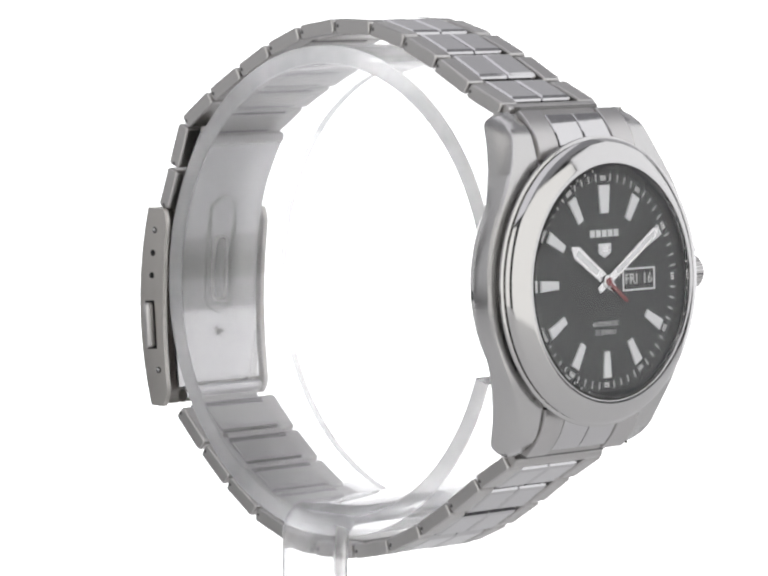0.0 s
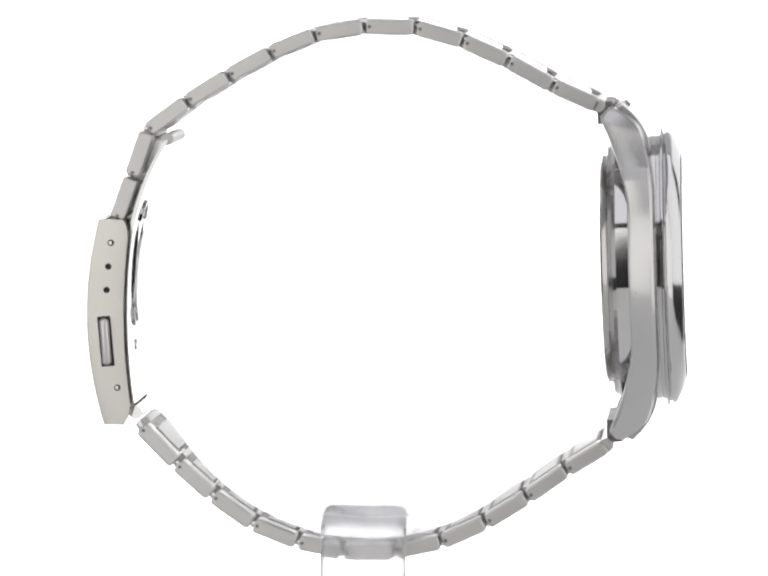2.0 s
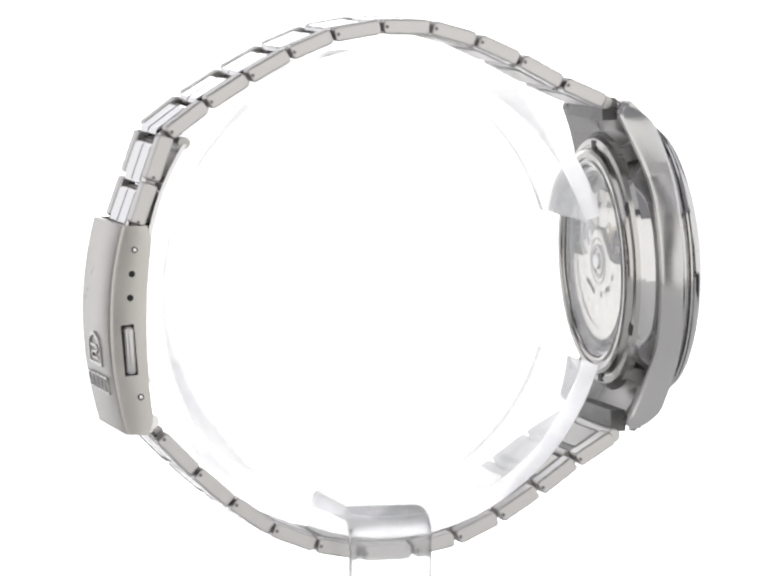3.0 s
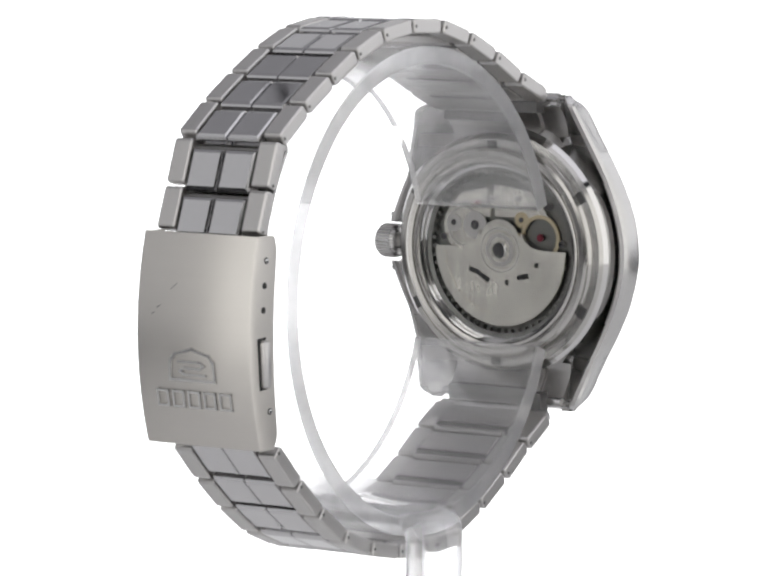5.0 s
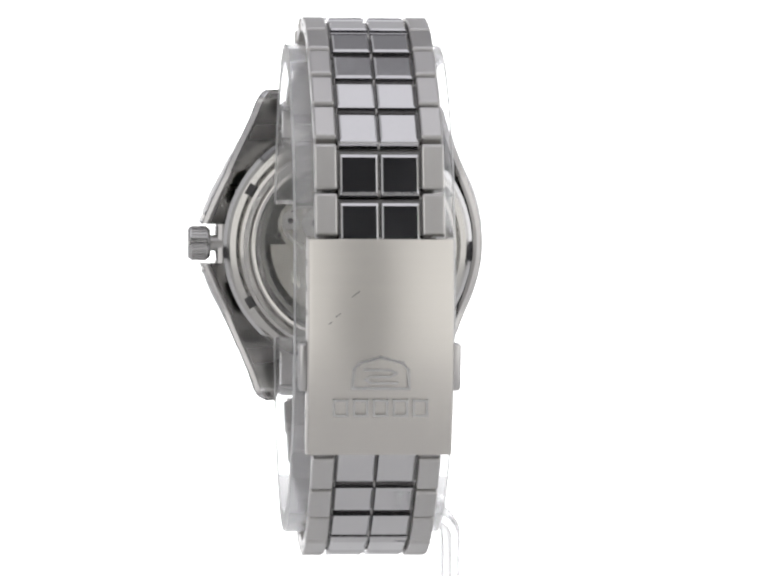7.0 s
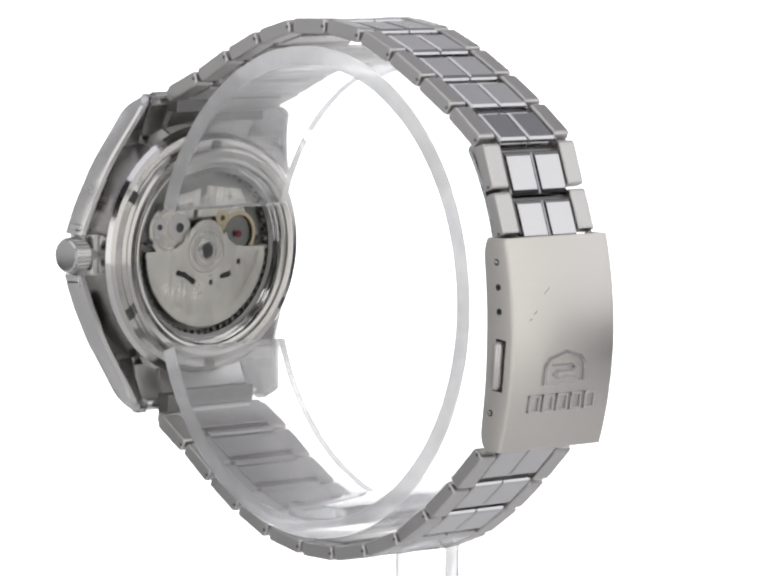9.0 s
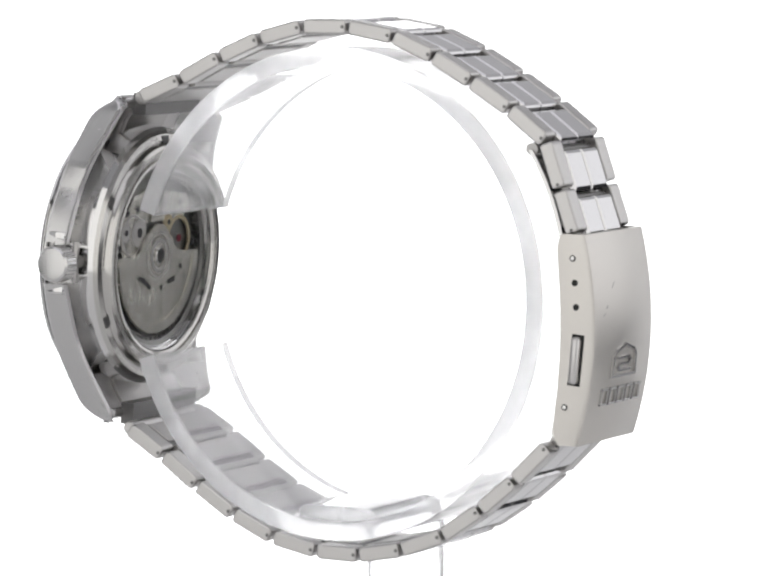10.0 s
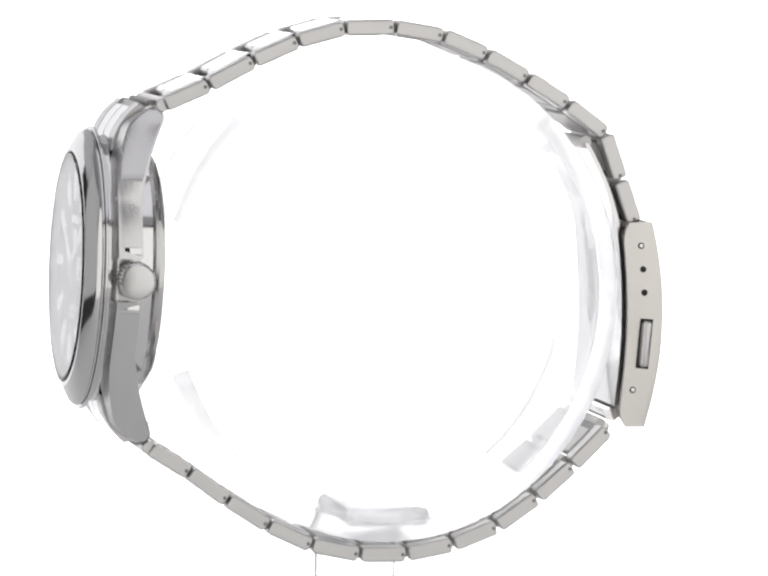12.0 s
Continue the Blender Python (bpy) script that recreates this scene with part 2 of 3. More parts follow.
def cuff_mesh():
    """The clear cuff; its two sawn edges take the matt finish."""
    bm = c_ring([(0.0, RING_LOW + 0.15), (0.0, RING_HIGH - 0.15), (0.15, RING_HIGH), (2.25, RING_HIGH), (2.4, RING_HIGH - 0.15), (2.4, RING_LOW + 0.15), (2.25, RING_LOW), (0.15, RING_LOW)])
    bmesh.ops.recalc_face_normals(bm, faces=bm.faces)
    for f in bm.faces:
        f.material_index = 1 if abs(f.normal.y) > 0.3 else 0
    return bm


def bent_strip(path, thick, x0, x1, soft):
    """A strip of sheet that follows a (y, z) path, with softened long edges."""
    secs = []
    for k, (y, z) in enumerate(path):
        p, q = path[max(0, k - 1)], path[min(len(path) - 1, k + 1)]
        d = Vector((q[0] - p[0], q[1] - p[1])).normalized()
        loop = []
        for u, v, a0 in ((x1 - soft, thick / 2 - soft, 0), (x0 + soft, thick / 2 - soft, 90), (x0 + soft, -thick / 2 + soft, 180), (x1 - soft, -thick / 2 + soft, 270)):
            for a in range(a0, a0 + 91, 30):
                w = v + soft * math.sin(radians(a))
                loop.append((u + soft * math.cos(radians(a)), y - d.y * w, z + d.x * w))
        secs.append(loop)
    return loft(secs)


ring = part("ring", cuff_mesh(), ACRYLIC, stand, "clear bent acrylic cuff with matt white sawn edges", smooth=True, second=FROSTED)
bend = [(9.6, -28.7), (-6.5, -28.7)] + [(-7.0 - 3.2 * math.sin(radians(a)), -31.9 + 3.2 * math.cos(radians(a))) for a in range(0, 91, 10)] + [(-10.2, -33.0), (-10.2, -128.0)]
post = part("post", bent_strip(bend, 2.4, -5.6, 5.4, 1.1), ACRYLIC_BLOCK, stand, "clear acrylic upright bent over into a tongue", smooth=True)
ring.visible_shadow = post.visible_shadow = False

table = new("turntable")
tagged(table, "round white motorised turntable under the stand", "turntable")
part("platter", turned(revolve([(0, -134), (120, -134), (121, -133), (121, -129), (120, -128), (0, -128)], 64, False), Matrix.Rotation(radians(-90), 4, "Y")), TURNTABLE_WHITE, table)
# White table out of view, added to bounce light onto the lower links.
bench = new("work_table")
tagged(bench, "unseen round white table added under the turntable to bounce light", "table")
part("tabletop", turned(revolve([(0, -150), (598, -150), (600, -148), (600, -136), (598, -134.2), (0, -134.2)], 64, False), Matrix.Rotation(radians(-90), 4, "Y")), TURNTABLE_WHITE, bench)
part("leg", turned(revolve([(0, -700), (60, -700), (60, -150), (0, -150)], 48, False), Matrix.Rotation(radians(-90), 4, "Y")), DULL_BLACK, bench)


# ---- wristwatch ----
watch = new("wristwatch")
tagged(watch, "stainless steel automatic wristwatch with black dial and link bracelet", "watch")
HEAD = at(30.4, 0, 2.95, 0, -2.4, 0)


def along(table, a):
    """Straight-line reading of a short (a, value) table."""
    return float(np.interp(a, [p for p, _ in table], [q for _, q in table]))


LOW_EDGE = ((0, 18.9), (4.5, 18.35), (8, 16.95), (11.3, 15.65), (15, 14.15), (17.5, 13.4), (21.4, 12.35))
TOP_EDGE = ((0, 18.95), (5.5, 18.45), (9.6, 16.7), (12, 15.35), (14.5, 14.0), (17, 12.95), (20, 12.2), (21.4, 11.9))


def half_width(b, side, table):
    """Half the width of the case at height b above its centre, along its lower or upper edge."""
    a = abs(b)
    w = sum(along(table, abs(b + d)) for d in (-3.0, -2.0, -1.0, 0.0, 1.0, 2.0, 3.0)) / 7 
    if side > 0:
        w += 0.75 * math.sin(math.pi * a / 21.4) ** 2
        if a < 2.7:
            w = 18.0
        elif a < 9.5:
            w += 1.5 * (1 - (a - 2.7) / 6.8) ** 1.3
    return w


def case_top(b):
    a = abs(b)
    return 6.8 if a < 10 else 6.8 - 0.0213 * (a - 10) ** 2 if a < 18.5 else 5.26 - (a - 18.5) * 0.5 - 0.25 * (a - 18.5) ** 2


def case_low(b):
    a = abs(b)
    return 3.3 if a < 9 else 3.3 - 3.4 * min(1, (a - 9) / 11.3) ** 1.5


def wing(side):
    secs = []
    grid = sorted({-21.4 + 42.8 * k / 86 for k in range(87)} | {2.69, 2.71, -2.69, -2.71})
    for b in grid:
        w, v, top, low = half_width(b, side, LOW_EDGE), half_width(b, side, TOP_EDGE), case_top(b), case_low(b)
        tip = max(0.0, abs(b) - 19.5)
        low += 0.42 * tip * tip
        inner = max(9.1, math.sqrt(max(0, 16.9 ** 2 - b * b)))
        near_tip = max(0.0, abs(b) - 19.2)
        round_off = 2.25 - math.sqrt(max(0.0, 2.25 ** 2 - near_tip * near_tip))
        w -= 0.7 * round_off
        v -= 0.7 * round_off
        inner += 0.3 * round_off
        inner = min(inner, v - 0.9)
        edge = top - 0.3
        # a narrow polished chamfer runs along the upper edge
        loop = [(min(low + 3.0, top - 0.7), inner), (low + 0.35, w - 1.3), (low, w - 0.85), (low + 0.12, w - 0.25), (low + 0.5, w), (edge - 0.35, v + 0.06), (edge, v - 0.22), (top, inner + 0.3), (top - 0.25, inner)]
        secs.append([(h, side * a, b) for h, a in loop])
    bm = loft(secs)
    bmesh.ops.recalc_face_normals(bm, faces=bm.faces)
    for f in bm.faces:
        f.material_index = 1 if f.normal.x > 0.75 else 0
    return bm


part("case_side", wing(-1), POLISHED_CASE, "head", "polished case flank with brushed lug tops", smooth=True, second=BRUSHED_CASE)
part("case_side", wing(1), POLISHED_CASE, "head", "polished case flank with brushed lug tops and crown guards", smooth=True, second=BRUSHED_CASE)
part("case_band", revolve([(12.0, 1.2), (16.6, 1.2), (17.1, 1.7), (17.15, 6.9), (14.0, 6.9), (14.0, 3.0), (12.0, 3.0)]), POLISHED, "head", "polished steel middle of the case", smooth=True)
part("bezel", revolve([(14.0, 6.95), (17.2, 6.95), (17.2, 7.38), (18.0, 7.42), (18.15, 7.5), (18.15, 7.72), (17.95, 7.85), (17.45, 7.88), (17.4, 8.05), (17.75, 8.12), (17.8, 8.25), (17.5, 8.75), (17.2, 8.98), (15.35, 9.92), (15.1, 9.99), (14.75, 9.97), (14.62, 9.8), (14.62, 8.3), (14.0, 8.3)], 128), BEZEL_STEEL, "head", "wide polished steel bezel", smooth=True)
part("gasket", revolve([(14.44, 8.4), (14.6, 8.4), (14.6, 9.95), (14.44, 9.95)], 96), INK, "head", "thin black gasket round the crystal")
crystal = part("crystal", revolve([(0, 9.12), (14.4, 9.12), (14.42, 10.0), (14.2, 10.16), (10, 10.175), (5, 10.185), (0, 10.19)], 96, False), CRYSTAL, "head", "clear slightly domed watch crystal", smooth=True)
crystal.visible_shadow = False
part("back_ring", revolve([(12.6, 0.1), (12.75, -0.2), (13.1, -0.35), (13.3, -0.27), (13.35, -0.02), (13.6, -0.02), (13.7, -0.28), (14.4, -0.35), (14.8, -0.1), (14.9, 0.45), (15.1, 0.68), (15.3, 0.68), (15.4, 0.55), (16.2, 0.7), (16.6, 1.2), (12.6, 1.2)], 96), BACK_STEEL, "head", "polished screw-down steel case back ring", smooth=True)
back_glass = part("back_glass", revolve([(0, -0.08), (12.55, 0.02), (12.55, 0.9), (0, 0.9)], 96, False), CRYSTAL, "head", "clear case back window", smooth=True)
back_glass.visible_shadow = False
for k in range(6):
    a = 60 * k + 30
    part("back_notch", turned(box(0.50, 0.86, 15.0, 16.0, -0.8, 0.8, 0.03), Matrix.Rotation(radians(a), 4, "X")), DARK_GAP, "head")


for sign in (-1, 1):
    part("guard_facet", box(3.6, 6.0, 18.8, 20.0, sign * 3.5 - 0.6, sign * 3.5 + 0.6, 0.2, 2), POLISHED, "head", "polished facet of the crown guard", smooth=True)
# crown
crown = part("crown", turned(revolve([(0, 0), (1.9, 0), (2.25, 0.4), (2.25, 2.75), (2.05, 3.05), (1.75, 3.1), (0, 3.12)], 40, False), Matrix.Rotation(radians(90), 4, "Z")), POLISHED_CASE, "head", "fluted polished crown", smooth=True, m=at(4.3, 18.8, 0))
flute = part("flute", box(-0.12, 0.12, 0.5, 2.6, 2.15, 2.4, 0.05, 1), BRUSHED_CASE, crown)
for k in range(1, 28):
    again(flute, crown, pose(0, 0, 0, 0, 360 * k / 28, 0))
part("stem", turned(revolve([(0, -1.6), (1.1, -1.6), (1.1, 0.1), (0, 0.1)], 24, False), Matrix.Rotation(radians(90), 4, "Z")), SATIN_INNER, crown, smooth=True)

# dial
dial = part("dial", revolve([(0, 7.9), (14.0, 7.9), (14.0, 8.2), (0, 8.2)], 96, False), DIAL_BLACK, "head", "glossy black dial")
part("inner_flange", revolve([(13.75, 8.2), (14.44, 8.2), (14.44, 9.0), (14.2, 9.0)], 96), DIAL_BLACK, dial, "black sloping inner ring", smooth=True)


def radial_bar(r0, r1, w0, w1, degrees, h0, h1, bevel=0.0):
    c, s = math.cos(radians(degrees)), math.sin(radians(degrees))
    outline = [(x * c + r * s, -x * s + r * c) for x, r in ((-w0 / 2, r0), (w0 / 2, r0), (w1 / 2, r1), (-w1 / 2, r1))]
    return slab(outline, h0, h1, bevel)


for hour in range(12):
    if hour == 3:
        continue
    wide = (1.45, 2.1) if hour == 0 else (1.0, 1.45)
    short = 8.7 if hour else 8.5
    part("hour_marker", radial_bar(short, 12.0, *wide, 30 * hour, 8.18, 8.45, 0.08), LUME, dial, "white applied hour marker")
ticks = bmesh.new()
for k in range(60):
    if k % 5 == 0:
        continue
    put_into(ticks, radial_bar(12.5, 13.45, 0.16, 0.16, 6 * k, 8.19, 8.215))
tagged(part("minute_track", ticks, PRINT, dial, "printed white minute track"), kind="stuff")
for hour in range(12):
    nums = bmesh.new()
    for dx in (-1.5, 0.0, 1.5):
        put_into(nums, radial_bar(12.55, 13.2, 0.22, 0.22, 30 * hour + dx, 8.19, 8.218))
    part("track_figure", nums, PRINT, dial, "tiny printed figures beside the track")


def dial_pose(a, b, h):
    """Lettering upright on the dial at (a, b)."""
    return Matrix.Translation((h * MM, a * MM, b * MM)) @ Matrix(((0, 0, 1, 0), (1, 0, 0, 0), (0, 1, 0, 0), (0, 0, 0, 1)))


for k in range(5):
    a = -2.2 + 1.1 * k
    part("name_block", slab([(a - 0.42, 5.55), (a + 0.42, 5.55), (a + 0.42, 6.45), (a - 0.42, 6.45)], 8.19, 8.3, 0.04), LUME, dial, "applied white block of the maker's name")
shield = part("shield", slab([(-1.15, 4.75), (1.15, 4.75), (1.1, 3.5), (0, 2.95), (-1.1, 3.5)], 8.19, 8.36, 0.1), LUME, dial, "small applied white shield")
part("shield_mark", slab([(-0.6, 4.3), (0.6, 4.3), (0.5, 3.7), (-0.5, 3.7)], 8.36, 8.4), POLISHED, dial)
words("AUTOMATIC", 0.85, "lettering", PRINT, dial, dial_pose(0, -5.3, 8.22), "white printed word automatic")
words("21 JEWELS", 0.85, "lettering", PRINT, dial, dial_pose(0, -6.35, 8.22), "white printed words 21 jewels")

window = part("date_window", slab([(3.4, -1.25), (9.3, -1.25), (9.3, 1.25), (3.4, 1.25)], 8.19, 8.205), INK, dial, "framed day and date window")
frame_bm = bmesh.new()
for a0, a1, b0, b1 in ((3.3, 9.4, 1.2, 1.42), (3.3, 9.4, -1.42, -1.2), (3.3, 3.52, -1.2, 1.2), (9.18, 9.4, -1.2, 1.2)):
    put_into(frame_bm, slab([(a0, b0), (a1, b0), (a1, b1), (a0, b1)], 8.19, 8.33, 0.03))
part("window_frame", frame_bm, LUME, dial, "thin white window frame")
words("FRI", 1.9, "day_lettering", PRINT, dial, dial_pose(5.0, 0.0, 8.22), "white printed day")
words("16", 1.9, "date_lettering", PRINT, dial, dial_pose(8.0, 0.0, 8.22), "white printed date")


def pointer(name, degrees, length, tail, width, tip, h, mat, label, slot=None):
    c, s = math.cos(radians(degrees)), math.sin(radians(degrees))
    pts = [(-width * 0.4, -tail), (width * 0.4, -tail), (width / 2, 0), (tip / 2 + 0.12, length - width * 0.9), (0, length), (-tip / 2 - 0.12, length - width * 0.9), (-width / 2, 0)]
    ob = part(name, slab([(x * c + r * s, -x * s + r * c) for x, r in pts], h, h + 0.16, 0.04), mat, dial, label)
    if slot:
        w = slot
        q = [(-w / 2, 2.0), (w / 2, 2.0), (w / 2, length - width), (-w / 2, length - width)]
        part("lume_strip", slab([(x * c + r * s, -x * s + r * c) for x, r in q], h + 0.1, h + 0.18), LUME, dial, "white luminous inlay")
    return ob


pointer("hour_pointer", 305, 8.0, 1.8, 1.35, 1.5, 8.42, POLISHED, "polished hour hand with white inlay", 0.8)
pointer("minute_pointer", 57.5, 11.7, 2.0, 1.1, 1.0, 8.60, POLISHED, "polished minute hand with white inlay", 0.55)
pointer("seconds_pointer", 127, 4.5, 0.5, 0.4, 0.25, 8.78, RED, "thin red seconds hand")
part("seconds_boss", revolve([(0, 8.9), (0.5, 8.9), (0.5, 9.02), (0.35, 9.06), (0, 9.06)], 24, False), RED, dial, "red boss of the seconds hand", smooth=True)
part("hub", revolve([(0, 8.4), (0.85, 8.4), (0.85, 8.85), (0.6, 8.92), (0, 8.92)], 24, False), POLISHED, dial, smooth=True)

# movement behind the back window
move_plate = part("movement", revolve([(0, 2.4), (12.5, 2.4), (12.5, 2.9), (0, 2.9)], 64, False), MOVEMENT, "head", "steel automatic movement plate")
part("movement_rim", revolve([(11.4, 1.5), (12.55, 1.2), (12.55, 2.5), (11.4, 2.5)], 96), MOVEMENT, move_plate, "grey movement holder ring", smooth=True)


def disc(a, b, r, h0, h1, steps=32):
    return slab([(a + r * math.cos(2 * math.pi * k / steps), b + r * math.sin(2 * math.pi * k / steps)) for k in range(steps)], h0, h1)


part("bridge", slab([(-7.5, 4.5), (-5.5, 8.6), (0.5, 9.4), (1.2, 4.5)], 1.95, 2.45, 0.1), ROTOR, move_plate, "bright bridge plate")
part("bridge", slab([(2.0, 4.4), (1.6, 9.0), (6.0, 8.0), (8.4, 4.8)], 2.0, 2.45, 0.1), ROTOR, move_plate, "bright bridge plate")
part("balance_wheel", revolve([(2.6, 1.9), (3.1, 1.9), (3.1, 2.2), (2.6, 2.2)], 40), BRASS, move_plate, "brass balance wheel", smooth=True, m=at(0, -6.2, 1.9))
part("gear", disc(6.1, 2.9, 3.5, 1.95, 2.2), ROTOR, move_plate, "bright ratchet wheel")
part("gear_rim", revolve([(2.5, 1.85), (2.8, 1.85), (2.8, 1.96), (2.5, 1.96)], 40), SATIN_INNER, move_plate, smooth=True, m=at(0, 6.1, 2.9))
part("jewel", disc(-6.2, 1.9, 0.5, 1.8, 2.0, 16), JEWEL, move_plate, "red jewel bearing")
part("jewel", disc(3.3, 6.6, 0.4, 1.8, 2.0, 16), JEWEL, move_plate, "red jewel bearing")


def rotor():
    pts = []
    for k in range(49):
        a = radians(180 + 180 * k / 48)
        pts.append((10.6 * math.cos(a), 10.6 * math.sin(a) + 0.2))
    pts += [(7.2, 0.2), (5.2, 0.5), (3.9, 1.4), (3.4, 2.6)]
    for k in range(13):
        a = radians(20 + 140 * k / 12)
        pts.append((3.4 * math.cos(a), 0.6 + 3.6 * math.sin(a)))
    pts += [(-3.4, 2.6), (-3.9, 1.4), (-5.2, 0.5), (-7.2, 0.2)]
    return slab(pts, 1.35, 1.75)


wheel = part("rotor", rotor(), ROTOR, "head", "silver half-round winding rotor")
part("rotor_hub", revolve([(0, 1.0), (1.0, 1.0), (1.1, 1.1), (1.1, 1.35), (0, 1.35)], 32, False), POLISHED, wheel, smooth=True)
part("rotor_ring", revolve([(1.75, 1.2), (2.25, 1.2), (2.25, 1.36), (1.75, 1.36)], 40), SATIN_INNER, wheel, smooth=True)
part("rotor_ring", revolve([(2.95, 1.28), (3.1, 1.28), (3.1, 1.36), (2.95, 1.36)], 40), SATIN_INNER, wheel, smooth=True)
weight = []
for r, order in ((10.55, 1), (9.1, -1)):
    weight += [(r * math.cos(radians(a)), r * math.sin(radians(a)) + 0.2) for a in range(184, 357, 4)][::order]
part("rotor_weight", slab(weight, 1.22, 1.36), ROTOR, wheel, "thicker outer weight of the rotor")
for a, b, r in ((-7.6, 6.2, 0.55), (7.9, 6.0, 0.55), (0.9, 7.4, 0.5), (-3.4, 7.6, 0.45), (5.2, 6.4, 0.5), (9.6, 1.4, 0.5), (-9.7, 1.2, 0.5)):
    screw = part("screw", disc(a, b, r, 1.75, 2.4, 16), POLISHED, move_plate, "small polished screw")
    part("screw_slot", slab([(a - r * 0.8, b - 0.07), (a + r * 0.8, b - 0.07), (a + r * 0.8, b + 0.07), (a - r * 0.8, b + 0.07)], 1.72, 1.76), INK, move_plate)
for a, b, r in ((4.4, 3.2, 1.9), (-3.2, 4.2, 1.1), (7.9, 3.4, 1.2)):
    part("gear", disc(a, b, r, 1.86, 2.1), BRASS if r < 1.15 else SATIN_INNER, move_plate, "small toothed wheel")
    part("gear", disc(a, b, r * 0.35, 1.76, 1.9, 16), POLISHED, move_plate, "small wheel boss")
teeth = bmesh.new()
for k in range(60):
    put_into(teeth, radial_bar(10.95, 11.5, 0.5, 0.5, 6 * k, 1.75, 2.45))
tagged(part("tooth_ring", teeth, MOVEMENT, move_plate, "grey notched ring round the movement"), kind="stuff")
for a, b, w, tilt in ((4.3, -3.0, 1.7, 15), (2.7, -3.8, 1.9, 30), (-3.6, -3.5, 1.9, -12), (-5.9, -1.8, 0.6, 0), (-1.0, -4.4, 0.5, 0)):
    c, s = math.cos(radians(tilt)), math.sin(radians(tilt))
    part("engraved_bar", slab([(a + x * c - y * s, b + x * s + y * c) for x, y in ((-w / 2, -0.38), (w / 2, -0.3), (w / 2, 0.3), (-w / 2, 0.38))], 1.32, 1.36), INK, wheel, "dark engraved mark")


# ---- bracelet ----
# pivots of the links from each lug to the clasp, (x, z) in millimetres
UPPER = [(29.3, 24.35), (23.43, 26.85), (17.65, 29.9), (11.92, 32.4), (5.8, 34.05), (-0.75, 34.15), (-7.18, 33.05), (-12.88, 30.66), (-18.27, 27.65), (-23.64, 24.27), (-28.75, 20.42), (-30.8, 14.45), (-32.75, 8.85)]
LOWER = [(30.9, -19.25), (25.75, -22.5), (20.75, -26.15), (15.4, -29.58), (9.7, -32.25), (3.35, -33.62), (-2.83, -33.72), (-8.95, -32.6), (-14.8, -30.35), (-20.1, -26.7), (-24.8, -22.65), (-29.55, -17.9)]
PITCH, BAND = 6.35, 8.0


def side_bar_mesh():
    """A bar with rounded ends, seen from the side, and softened edges."""
    b = box(-2.96, 2.96, -1.38, 1.38, -0.98, 0.98)
    ends = [e for e in b.edges if abs(e.verts[0].co.x - e.verts[1].co.x) < 1e-6 and abs(e.verts[0].co.z - e.verts[1].co.z) < 1e-6]
    bmesh.ops.bevel(b, geom=ends, offset=0.5, segments=3, profile=0.5, affect="EDGES")
    edges = [e for e in b.edges if len(e.link_faces) == 2 and e.calc_face_angle() > 0.9]
    bmesh.ops.bevel(b, geom=edges, offset=0.24, segments=2, profile=0.5, affect="EDGES")
    return b


def plate_mesh():
    """A square plate with a flat polished top and sloping borders."""
    secs = []
    for x, y, z in ((2.78, 2.40, -0.45), (2.78, 2.40, 0.45), (2.62, 2.30, 0.74), (2.2, 2.08, 0.93)):
        secs.append([(-x, -y, z), (x, -y, z), (x, y, z), (-x, y, z)])
    return loft(secs)


first = None


def bracelet_link(a, b, width):
    """One link between the pivots a and b."""
    global first
    dx, dz = b[0] - a[0], b[1] - a[1]
    length = math.hypot(dx, dz)
    along = Vector((dx, 0, dz)).normalized()
    out = along.cross(Vector((0, 1, 0)))
    mid = Vector(((a[0] + b[0]) / 2, 0, (a[1] + b[1]) / 2))
    if out.dot(mid) < 0:
        out.negate()
    across = out.cross(along)
    m = Matrix((along, across, out)).transposed().to_4x4()
    m.translation = mid * MM
    m = m @ Matrix.Diagonal((length / PITCH, width / BAND, 1, 1))
    if first is None:
        # The core's dark steel paints the shade between plates and bars.
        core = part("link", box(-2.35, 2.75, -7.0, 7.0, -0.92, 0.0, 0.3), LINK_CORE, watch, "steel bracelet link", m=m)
        part("inner_plate", box(-2.1, 1.7, -5.15, 5.15, -1.12, -0.8, 0.16), SATIN_INNER, core, "satin inner plate")
        part("hinge_barrel", turned(revolve([(0, -5.0), (0.62, -5.0), (0.62, 5.0), (0, 5.0)], 14, False), Matrix.Rotation(radians(90), 4, "Z")), SATIN_INNER, core, "hinge barrel", smooth=True, m=at(3.15, 0, -0.5))
        bar = part("side_bar", side_bar_mesh(), BRUSHED, core, "brushed side bar", m=at(0, -6.62, 0))
        again(bar, core, at(0, 6.62, 0))
        plate = part("centre_plate", plate_mesh(), PLATE, core, "polished square centre plate", m=at(1.1, -2.52, 0))
        again(plate, core, at(1.1, 2.52, 0))
        pin = part("pin", turned(revolve([(0, -8.03), (0.24, -8.03), (0.24, 8.03), (0, 8.03)], 12, False), Matrix.Rotation(radians(90), 4, "Z")), LINK_CORE, core, "steel link pin", m=at(2.55, 0, 0))
        first = core
    else:
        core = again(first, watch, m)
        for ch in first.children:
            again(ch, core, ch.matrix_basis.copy())


